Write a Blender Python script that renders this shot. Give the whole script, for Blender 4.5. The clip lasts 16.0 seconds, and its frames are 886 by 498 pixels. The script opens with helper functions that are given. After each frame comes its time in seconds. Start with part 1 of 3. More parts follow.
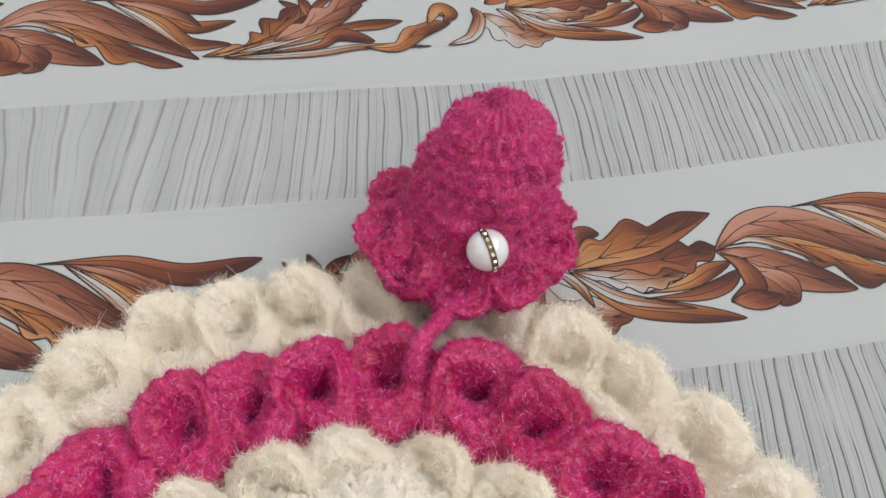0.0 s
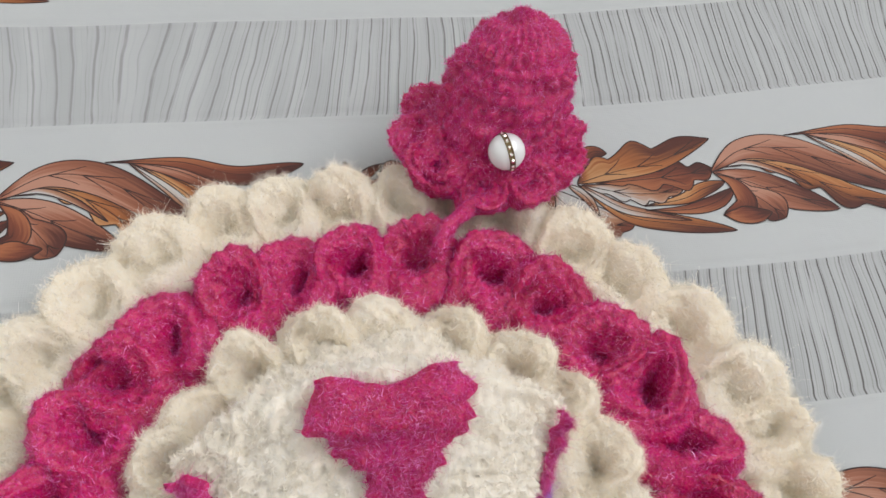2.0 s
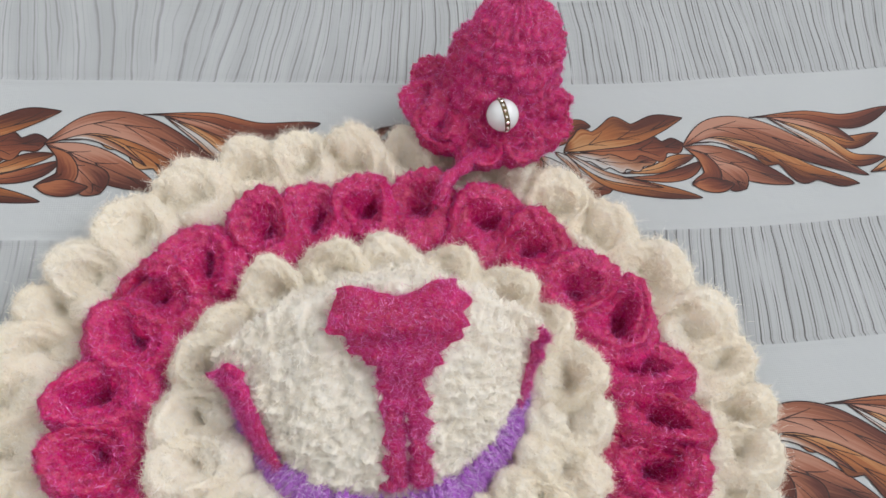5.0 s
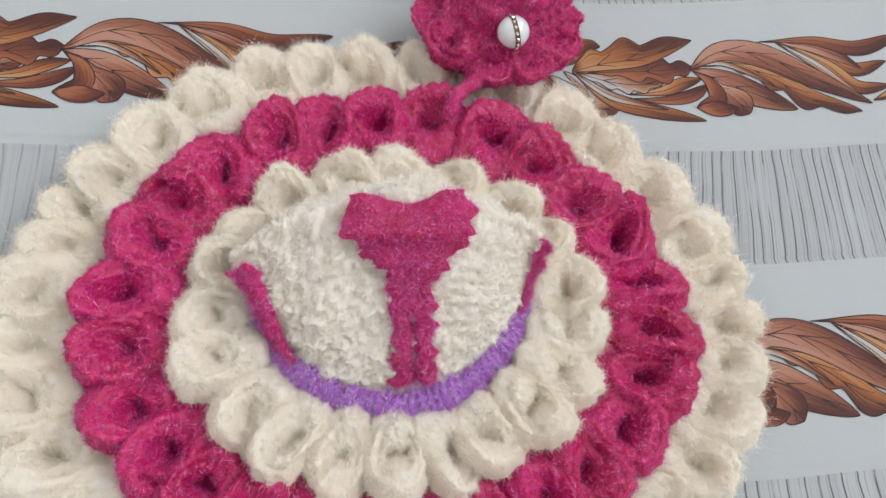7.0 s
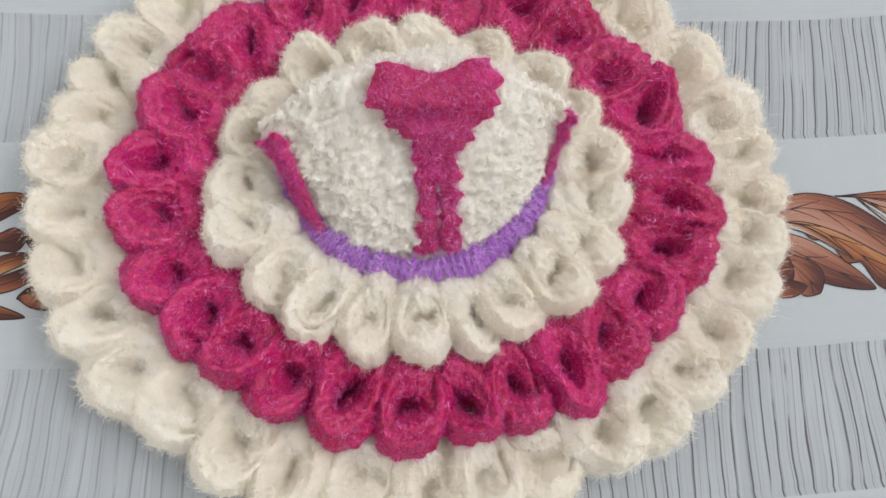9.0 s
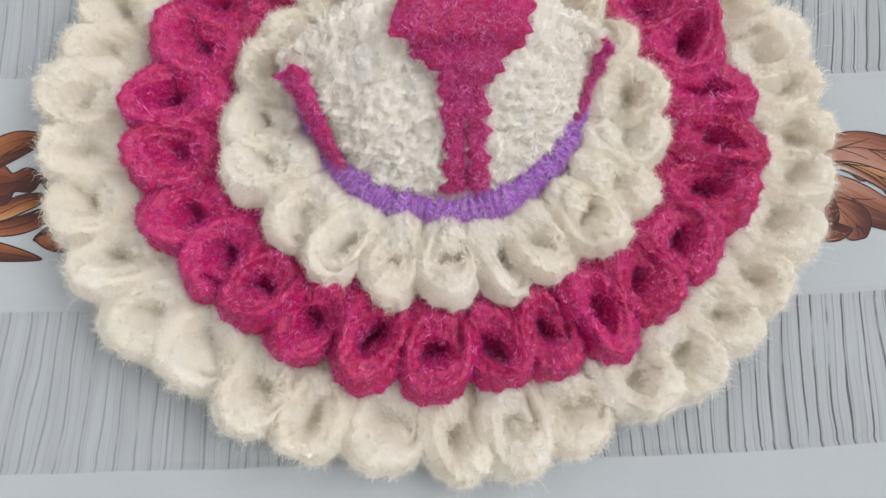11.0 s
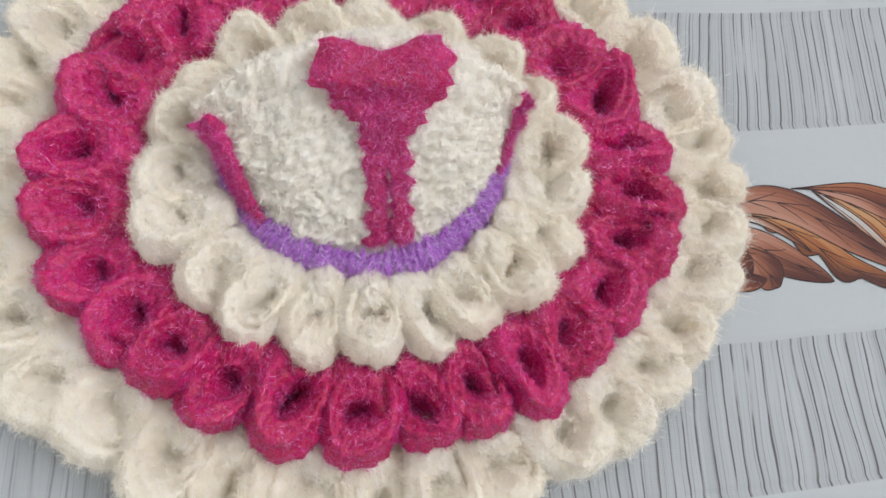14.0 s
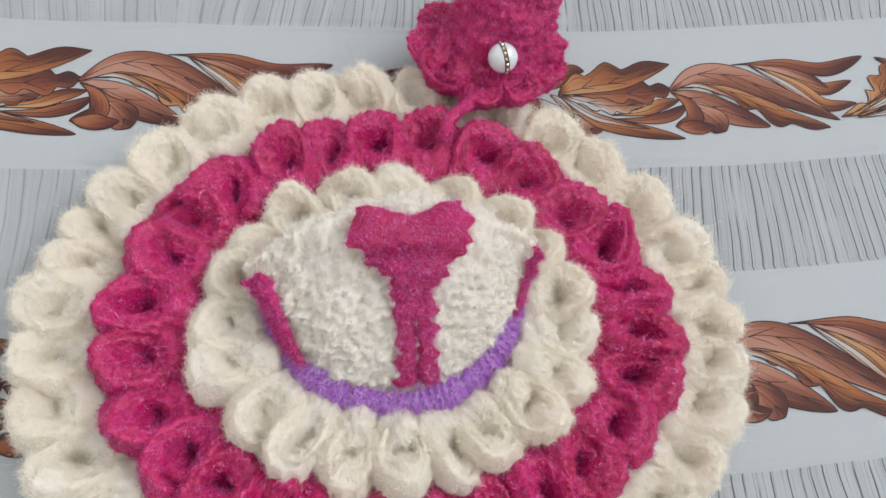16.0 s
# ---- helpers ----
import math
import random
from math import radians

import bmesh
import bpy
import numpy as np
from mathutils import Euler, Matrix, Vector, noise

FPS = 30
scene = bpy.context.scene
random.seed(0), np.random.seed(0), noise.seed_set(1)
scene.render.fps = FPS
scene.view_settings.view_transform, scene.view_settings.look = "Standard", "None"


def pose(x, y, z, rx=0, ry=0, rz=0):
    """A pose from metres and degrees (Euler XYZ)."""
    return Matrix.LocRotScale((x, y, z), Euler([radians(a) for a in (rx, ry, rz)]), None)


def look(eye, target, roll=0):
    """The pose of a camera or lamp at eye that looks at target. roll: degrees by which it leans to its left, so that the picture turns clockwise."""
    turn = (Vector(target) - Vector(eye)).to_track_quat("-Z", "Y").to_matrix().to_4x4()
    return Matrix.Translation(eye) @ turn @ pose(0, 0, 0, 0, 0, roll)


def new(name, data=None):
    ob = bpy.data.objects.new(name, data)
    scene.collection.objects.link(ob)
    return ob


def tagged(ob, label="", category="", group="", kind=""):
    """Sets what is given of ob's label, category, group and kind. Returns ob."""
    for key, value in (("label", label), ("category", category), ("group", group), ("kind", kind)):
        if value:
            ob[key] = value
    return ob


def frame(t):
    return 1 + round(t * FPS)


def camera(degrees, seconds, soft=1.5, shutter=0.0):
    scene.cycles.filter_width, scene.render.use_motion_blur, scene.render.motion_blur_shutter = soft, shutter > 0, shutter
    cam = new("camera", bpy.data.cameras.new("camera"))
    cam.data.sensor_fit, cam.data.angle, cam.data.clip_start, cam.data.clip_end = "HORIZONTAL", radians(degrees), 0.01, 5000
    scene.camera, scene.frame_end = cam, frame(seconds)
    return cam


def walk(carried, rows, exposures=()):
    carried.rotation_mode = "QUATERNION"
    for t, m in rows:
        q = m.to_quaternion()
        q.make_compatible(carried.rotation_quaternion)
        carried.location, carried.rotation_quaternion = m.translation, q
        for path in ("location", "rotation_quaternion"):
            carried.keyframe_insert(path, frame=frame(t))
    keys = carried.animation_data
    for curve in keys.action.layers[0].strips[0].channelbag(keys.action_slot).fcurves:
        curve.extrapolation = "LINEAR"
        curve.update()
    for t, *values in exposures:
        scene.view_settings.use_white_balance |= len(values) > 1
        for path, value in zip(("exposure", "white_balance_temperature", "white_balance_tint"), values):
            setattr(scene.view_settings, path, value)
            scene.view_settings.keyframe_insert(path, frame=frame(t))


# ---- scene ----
cam = camera(61.76, 16.0, soft=1.5)
PATH = [
    (0, (0.0117, -0.0042, 0.17955), (0.03744, 0.09797, 0.00956), 7.76),
    (0.5, (0.00862, -0.01329, 0.18273), (0.03414, 0.08752, 0.01189), 8.30),
    (1, (0.00682, -0.01768, 0.18511), (0.03063, 0.07996, 0.0122), 8.57),
    (1.5, (0.00489, -0.02602, 0.18801), (0.02779, 0.07026, 0.01421), 8.74),
    (2, (0.00428, -0.0316, 0.19096), (0.02656, 0.06354, 0.01645), 8.58),
    (2.5, (0.00165, -0.03709, 0.19162), (0.0249, 0.05867, 0.01758), 9.66),
    (3, (-7e-05, -0.04233, 0.19304), (0.02433, 0.05351, 0.01921), 10.62),
    (5.5, (-0.00385, -0.05954, 0.21161), (0.02153, 0.03264, 0.03595), 13.08),
    (6, (-0.00485, -0.06072, 0.21276), (0.02067, 0.02734, 0.03501), 14.24),
    (6.5, (-0.0055, -0.06189, 0.21308), (0.02082, 0.01802, 0.03164), 16.59),
    (7, (-0.00551, -0.06444, 0.21444), (0.01923, 0.01144, 0.03105), 16.62),
    (7.5, (-0.00564, -0.06422, 0.21417), (0.01549, 0.00258, 0.02685), 16.67),
    (8, (-0.00661, -0.06432, 0.21303), (0.0159, -0.00534, 0.02325), 19.89),
    (8.5, (-0.00687, -0.06575, 0.21463), (0.01517, -0.01135, 0.02343), 21.02),
    (9, (-0.0055, -0.06897, 0.21731), (0.01195, -0.02266, 0.02353), 19.42),
    (11.5, (-0.00733, -0.06994, 0.20736), (0.00058, -0.03637, 0.01036), 12.26),
    (12, (-0.01046, -0.06986, 0.20962), (-0.00908, -0.03057, 0.01352), 1.17),
    (12.5, (-0.01015, -0.06971, 0.209), (-0.00267, -0.03133, 0.01286), 10.12),
    (13, (-0.00687, -0.07032, 0.20416), (0.00926, -0.03789, 0.00747), 25.77),
    (13.5, (-0.00518, -0.07141, 0.19965), (0.02792, -0.03234, 0.00631), 37.95),
    (14, (-0.00565, -0.0726, 0.20325), (0.02627, -0.02192, 0.01243), 29.89),
    (14.5, (-0.00727, -0.07265, 0.20829), (0.02204, -0.01516, 0.01898), 24.82),
    (15, (-0.00836, -0.07162, 0.21036), (0.02017, -0.00905, 0.02256), 22.27),
    (15.5, (-0.0083, -0.07377, 0.21873), (0.01756, -0.0008, 0.03432), 17.09),
    (16, (-0.00965, -0.07532, 0.22463), (0.01763, 0.00801, 0.04488), 15.63),
]
walk(cam, [(t, look(eye, target, roll)) for t, eye, target, roll in PATH], [(0, 0, 6500, 10), (3, 0, 6420, 10), (6, 0, 6250, 10), (16, 0, 6150, 10)])

# ---- world and light ----
world = bpy.data.worlds.new("sky")
scene.world = world
world.use_nodes = True
sky = world.node_tree.nodes.new("ShaderNodeTexSky")
sky.sky_type, sky.sun_disc = "NISHITA", False
sky.sun_elevation, sky.sun_rotation = radians(40), radians(90)
world.node_tree.links.new(sky.outputs[0], world.node_tree.nodes["Background"].inputs[0])
world.node_tree.nodes["Background"].inputs[1].default_value = 0.1


def area(name, eye, target, sx, sy, power, colour):
    data = bpy.data.lights.new(name, "AREA")
    data.shape, data.size, data.size_y, data.energy, data.color = "RECTANGLE", sx, sy, power, colour
    ob = new(name, data)
    ob.matrix_world = look(eye, target)
    return ob


# Added lamp for soft light from the east, in an unseen wall's opening.
area("added_light", (1.74, 0.2, 2.35), (0.0, 0.2, 2.35), 2.38, 1.68, 86.0, (1.0, 0.99, 0.98))
scene.view_settings.exposure = 0.0

# ---- materials ----
MM = 0.001


class Nodes:
    """A small wrapper for building node materials."""

    def __init__(self, name):
        self.m = bpy.data.materials.new(name)
        self.m.use_nodes = True
        self.t = self.m.node_tree
        self.b = self.t.nodes["Principled BSDF"]
        self.out = self.t.nodes["Material Output"]

    def add(self, kind, **inputs):
        n = self.t.nodes.new("ShaderNode" + kind)
        for k, v in inputs.items():
            self.put(n, k.replace("_", " "), v)
        return n

    def put(self, n, key, v):
        s = n.inputs[int(key)] if key.isdigit() else n.inputs[key]
        if isinstance(v, bpy.types.NodeSocket):
            self.t.links.new(v, s)
        else:
            s.default_value = (*v, 1) if isinstance(v, tuple) and len(v) == 3 and s.type == "RGBA" else v

    def math(self, op, a, b=0.0, c=0.0):
        n = self.t.nodes.new("ShaderNodeMath")
        n.operation = op
        for i, v in enumerate((a, b, c)):
            self.put(n, str(i), v)
        return n.outputs[0]

    def mix(self, f, a, b):
        n = self.t.nodes.new("ShaderNodeMix")
        n.data_type = "RGBA"
        for s, v in ((n.inputs[0], f), (n.inputs[6], a), (n.inputs[7], b)):
            if isinstance(v, bpy.types.NodeSocket):
                self.t.links.new(v, s)
            else:
                s.default_value = (*v, 1) if isinstance(v, tuple) else v
        return n.outputs[2]

    def range(self, v, a, b, lo=0.0, hi=1.0):
        n = self.t.nodes.new("ShaderNodeMapRange")
        n.interpolation_type = "SMOOTHSTEP"
        for i, x in enumerate((v, a, b, lo, hi)):
            self.put(n, str(i), x)
        return n.outputs[0]

    def noise(self, vec, scale, detail=3.0):
        n = self.add("TexNoise", Scale=scale, Detail=detail)
        if vec is not None:
            self.t.links.new(vec, n.inputs["Vector"])
        return n.outputs[0]

    def coords(self):
        return self.t.nodes.new("ShaderNodeTexCoord").outputs

    def bump(self, height, strength, distance):
        n = self.add("Bump", Strength=strength, Distance=distance)
        self.t.links.new(height, n.inputs["Height"])
        self.t.links.new(n.outputs[0], self.b.inputs["Normal"])


def yarn_material(name, deep, mid, glint, rough=0.42, sheen=0.35, through_light=0.2, relief=0.0010, gap_shade=0.5, core=False):
    k = Nodes(name)
    co = k.coords()["Object"]
    broad, fine = k.noise(co, 120.0), k.noise(co, 900.0, 2.0)
    geo = k.t.nodes.new("ShaderNodeNewGeometry")
    who = k.t.nodes.new("ShaderNodeObjectInfo")
    strand = geo.outputs["Random Per Island"]
    if core:  # the spun body under the loose fibres has one tone
        strand = k.math("MULTIPLY", k.noise(co, 420.0, 3.0), 0.9)
    f = k.math("ADD", k.math("MULTIPLY", broad, 0.45), k.math("MULTIPLY", strand, 0.5))
    f = k.math("ADD", f, k.math("MULTIPLY", who.outputs["Random"], 0.12))
    c = k.mix(k.range(f, 0.25, 0.85), deep, mid)
    # Highlights put into the colour: some strands take the palest tone.
    c = k.mix(k.range(strand, 0.72, 0.96, 0.0, 0.9), c, glint)
    # Glints on single hairs and shade between the plies, put into the colour.
    hair = k.noise(co, 1500.0, 2.0)
    c = k.mix(k.range(hair, 0.42, 0.3, 0.0, gap_shade), c, deep)
    c = k.mix(k.range(hair, 0.58, 0.72, 0.0, 0.45), c, glint)
    k.put(k.b, "Base Color", c)
    k.put(k.b, "Roughness", k.range(hair, 0.35, 0.65, rough + 0.18, rough))
    k.put(k.b, "Specular IOR Level", 0.7)
    k.put(k.b, "Sheen Weight", sheen * (0.25 if core else 1.0))
    k.put(k.b, "Sheen Roughness", 0.4)
    k.put(k.b, "Sheen Tint", glint)
    k.bump(k.math("ADD", fine, k.math("MULTIPLY", hair, 0.6)), 0.7, relief)
    tr = k.add("BsdfTranslucent", Color=c)
    mx = k.add("MixShader", Fac=through_light)
    k.t.links.new(k.b.outputs[0], mx.inputs[1])
    k.t.links.new(tr.outputs[0], mx.inputs[2])
    k.t.links.new(mx.outputs[0], k.out.inputs["Surface"])
    return k.m


def yarn(name, body, fibre, *more):
    """A yarn's two looks: its spun body and the loose fibres round it."""
    return yarn_material(name + "_body", *body, *more, core=True), yarn_material(name + "_fibre", *fibre, *more)


PALE_WOOL = ((0.975, 0.895, 0.745), (0.99, 0.956, 0.88), (0.995, 0.985, 0.965))
CREAM = yarn("cream_yarn", PALE_WOOL, PALE_WOOL, 0.34, 0.5, 0.42, 0.0009, 0.0)
PALE_WOOL = ((0.975, 0.905, 0.78), (0.99, 0.956, 0.89), (0.995, 0.985, 0.965))
IVORY = yarn("ivory_yarn", PALE_WOOL, PALE_WOOL, 0.36, 0.5, 0.4, 0.0004, 0.0)
# Magenta and purple: deeper body for shade, paler fibres for highlights, in the colours.
MAGENTA = yarn("magenta_yarn", ((0.45, 0.002, 0.055), (0.69, 0.006, 0.18), (0.86, 0.06, 0.46)), ((0.50, 0.003, 0.11), (0.75, 0.014, 0.34), (0.97, 0.40, 0.86)), 0.22, 0.45)
PURPLE = yarn("purple_yarn", ((0.36, 0.07, 0.50), (0.58, 0.18, 0.75), (0.82, 0.52, 0.94)), ((0.46, 0.12, 0.60), (0.72, 0.31, 0.87), (0.97, 0.88, 0.99)), 0.25, 0.6)


def plain(name, colour, rough, metal=0.0, grain=0.06, scale=60.0):
    k = Nodes(name)
    n = k.noise(k.coords()["Object"], scale, 5.0)
    dark = tuple(c * (1 - grain) for c in colour)
    k.put(k.b, "Base Color", k.mix(n, dark, colour))
    k.put(k.b, "Roughness", k.range(n, 0.2, 0.8, rough * 0.85, min(1.0, rough * 1.15)))
    k.put(k.b, "Metallic", metal)
    return k


PAINT = plain("wall_paint", (0.80, 0.80, 0.79), 0.8, 0.0, 0.05, 4.0).m
METAL = plain("aged_brass", (0.23, 0.17, 0.09), 0.35, 1.0, 0.4, 900.0).m
_k = plain("pearl", (0.66, 0.67, 0.68), 0.16, 0.0, 0.05, 300.0)
_k.put(_k.b, "Coat Weight", 0.6)
_k.put(_k.b, "Coat Roughness", 0.08)
PEARL = _k.m
_k = plain("rhinestone", (0.75, 0.72, 0.66), 0.06, 0.85, 0.1, 500.0)
CRYSTAL = _k.m

# Bands of the cloth: a grey streaked one and a white one, by turns along y.
BAND, GREY_FROM, GREY_WIDE = 0.1105, 0.0170, 0.0430


def cloth_material():
    k = Nodes("printed_cotton")
    co = k.coords()["Object"]
    sep = k.add("SeparateXYZ", Vector=co)
    x, y = sep.outputs[0], sep.outputs[1]
    over = k.math("MINIMUM", k.math("MAXIMUM", k.math("SUBTRACT", x, 0.06), 0.0), 0.2)
    y = k.math("SUBTRACT", y, k.math("MULTIPLY", k.math("MULTIPLY", over, over), 0.34))
    # the far bands are pulled nearer on one side
    pull = k.math("MULTIPLY", k.range(x, 0.03, 0.18, 0.0045, 0.0), k.range(y, 0.075, 0.12))
    y = k.math("ADD", y, pull)
    y = k.math("ADD", y, k.math("MULTIPLY", k.math("SUBTRACT", k.noise(co, 60.0, 2.0), 0.5), 0.0009))
    turn = k.math("MODULO", k.math("ADD", k.math("SUBTRACT", y, GREY_FROM), BAND * 40), BAND)
    inside = k.math("MULTIPLY", k.range(turn, 0.0, 0.0006), k.range(turn, GREY_WIDE, GREY_WIDE + 0.0006, 1.0, 0.0))
    # Streaks: thin uneven dark lines that run across the band, over fainter broad ones.
    wob = k.add("Combine XYZ".replace(" ", ""), X=k.math("MULTIPLY", x, 60.0), Y=k.math("MULTIPLY", y, 22.0), Z=0.0).outputs[0]
    sway = k.math("MULTIPLY", k.math("SUBTRACT", k.noise(wob, 1.0, 2.0), 0.5), 0.0042)
    lean = k.math("MULTIPLY", y, k.math("MULTIPLY", k.math("SUBTRACT", k.noise(wob, 0.12, 0.0), 0.62), 0.55))
    xs = k.math("ADD", k.math("ADD", x, sway), lean)
    row = k.math("FLOOR", k.math("DIVIDE", k.math("ADD", k.math("SUBTRACT", y, GREY_FROM), BAND * 40), BAND))
    lines = None
    for scale, wide, dark in ((232.0, 0.09, 1.0), (345.0, 0.06, 0.5), (720.0, 0.13, 0.14)):
        w = k.math("ADD", k.math("MULTIPLY", xs, scale), k.math("MULTIPLY", row, 37.3))
        v = k.t.nodes.new("ShaderNodeTexVoronoi")
        v.voronoi_dimensions, v.feature = "1D", "DISTANCE_TO_EDGE"
        k.put(v, "W", w)
        k.put(v, "Scale", 1.0)
        k.put(v, "Randomness", 0.75)
        fade = k.add("CombineXYZ", X=k.math("MULTIPLY", w, 0.55), Y=k.math("MULTIPLY", y, 55.0), Z=scale).outputs[0]
        on = k.range(k.noise(fade, 1.0, 2.0), 0.26, 0.50, 0.05, 1.0)
        ln = k.math("MULTIPLY", k.math("MULTIPLY", k.range(v.outputs["Distance"], wide * 0.25, wide, 1.0, 0.0), on), dark)
        lines = ln if lines is None else k.math("MAXIMUM", lines, ln)
    side = k.range(x, -0.10, 0.13, 0.42, 1.0)
    broad = k.add("CombineXYZ", X=k.math("MULTIPLY", xs, 180.0), Y=k.math("MULTIPLY", y, 12.0), Z=3.0).outputs[0]
    white = k.mix(k.noise(co, 25.0, 4.0), (0.352, 0.367, 0.372), (0.384, 0.398, 0.403))
    grey = k.mix(k.range(k.noise(broad, 1.0, 4.0), 0.3, 0.75), (0.305, 0.316, 0.32), (0.355, 0.366, 0.371))
    grey = k.mix(k.math("MULTIPLY", lines, side), grey, (0.075, 0.07, 0.07))
    k.put(k.b, "Base Color", k.mix(inside, white, grey))
    k.put(k.b, "Roughness", 0.82)
    k.put(k.b, "Sheen Weight", 0.1)
    weave = k.math("ADD", k.math("SINE", k.math("MULTIPLY", x, 9000.0)), k.math("SINE", k.math("MULTIPLY", y, 9000.0)))
    rough = k.math("ADD", k.math("MULTIPLY", weave, 0.04), k.noise(co, 260.0, 5.0))
    k.bump(rough, 0.35, 0.0005)
    return k.m


def print_material(name, light, mid, dark, fade):
    """Printed leaf: dark at its ends and edges, with streaks along it."""
    k = Nodes(name)
    uv = k.coords()["UV"]
    sep = k.add("SeparateXYZ", Vector=uv)
    u, v = sep.outputs[0], sep.outputs[1]
    who = k.t.nodes.new("ShaderNodeObjectInfo").outputs["Random"]
    st = k.add("CombineXYZ", X=k.math("MULTIPLY", u, 11.0), Y=k.math("MULTIPLY", v, 1.6), Z=k.math("MULTIPLY", who, 40.0)).outputs[0]
    streak = k.math("SUBTRACT", k.noise(st, 1.5, 3.0), 0.5)
    # One long edge is darker than the other, on either side by turns.
    turned = k.math("GREATER_THAN", who, 0.5)
    edge = k.math("ABSOLUTE", k.math("SUBTRACT", u, turned))
    a = k.math("ADD", k.math("MULTIPLY", v, 0.62), k.math("MULTIPLY", edge, 0.36))
    a = k.math("ADD", a, k.math("MULTIPLY", streak, 0.42))
    base = k.math("MULTIPLY", k.range(v, 0.16, 0.0), 0.45)
    a = k.math("ADD", a, base)
    c = k.mix(k.range(a, 0.27, 0.55), light, mid)
    c = k.mix(k.range(a, 0.46, 0.80), c, dark)
    k.put(k.b, "Base Color", k.mix(k.range(k.noise(st, 5.0, 3.0), 0.62, 0.8, 0.0, fade), c, dark))
    k.put(k.b, "Roughness", 0.8)
    k.bump(k.noise(k.coords()["Object"], 260.0, 5.0), 0.3, 0.0005)
    return k.m


CLOTH = cloth_material()
TAN = print_material("tan_print", (0.37, 0.19, 0.08), (0.255, 0.085, 0.023), (0.058, 0.012, 0.006), 0.35)
SALMON = print_material("salmon_print", (0.33, 0.165, 0.115), (0.22, 0.078, 0.042), (0.060, 0.013, 0.008), 0.3)
BROWN = print_material("brown_print", (0.25, 0.085, 0.035), (0.14, 0.034, 0.014), (0.045, 0.009, 0.006), 0.4)
PALE = print_material("pale_print", (0.37, 0.36, 0.35), (0.30, 0.15, 0.085), (0.11, 0.026, 0.012), 0.25)
INK = plain("dark_brown_ink", (0.026, 0.009, 0.008), 0.8, 0.0, 0.35, 500.0).m


# ---- mesh helpers ----
def part(name, bm, mat, parent=None, label=""):
    me = bpy.data.meshes.new(name)
    bm.to_mesh(me)
    bm.free()
    me.materials.append(mat)
    ob = new(name, me)
    ob.parent = parent
    return tagged(ob, label)


def raw(name, verts, faces, mats, smooth=0, which=None):
    """A mesh from arrays; the first `smooth` faces are shaded smooth."""
    me = bpy.data.meshes.new(name)
    me.from_pydata(np.asarray(verts).tolist(), [], faces)
    for m in mats:
        me.materials.append(m)
    flags = np.zeros(len(me.polygons), bool)
    flags[:smooth] = True
    me.polygons.foreach_set("use_smooth", flags)
    if which is not None:
        me.polygons.foreach_set("material_index", np.asarray(which, np.int32))
    me.update()
    return me


def put(name, me, parent=None, m=None, label=""):
    ob = new(name, me)
    ob.parent = parent
    if m is not None:
        ob.matrix_basis = m
    return tagged(ob, label)


def thing(name, label, category, place=(0, 0, 0), group="", kind=""):
    ob = new(name)
    ob.empty_display_size = 0.01
    ob.location = place
    return tagged(ob, label, category, group, kind)


def quads(rows, cols, wrap):
    f = []
    for i in range(rows - 1):
        for j in range(cols if wrap else cols - 1):
            k = (j + 1) % cols
            f.append((i * cols + j, i * cols + k, (i + 1) * cols + k, (i + 1) * cols + j))
    return f


def grid_normals(P, wrap):
    """Normals of a rows x cols x 3 grid of places."""
    if wrap:
        du = np.roll(P, -1, 1) - np.roll(P, 1, 1)
    else:
        du = np.gradient(P, axis=1)
    n = np.cross(du, np.gradient(P, axis=0))
    return n / (np.linalg.norm(n, axis=2, keepdims=True) + 1e-12)


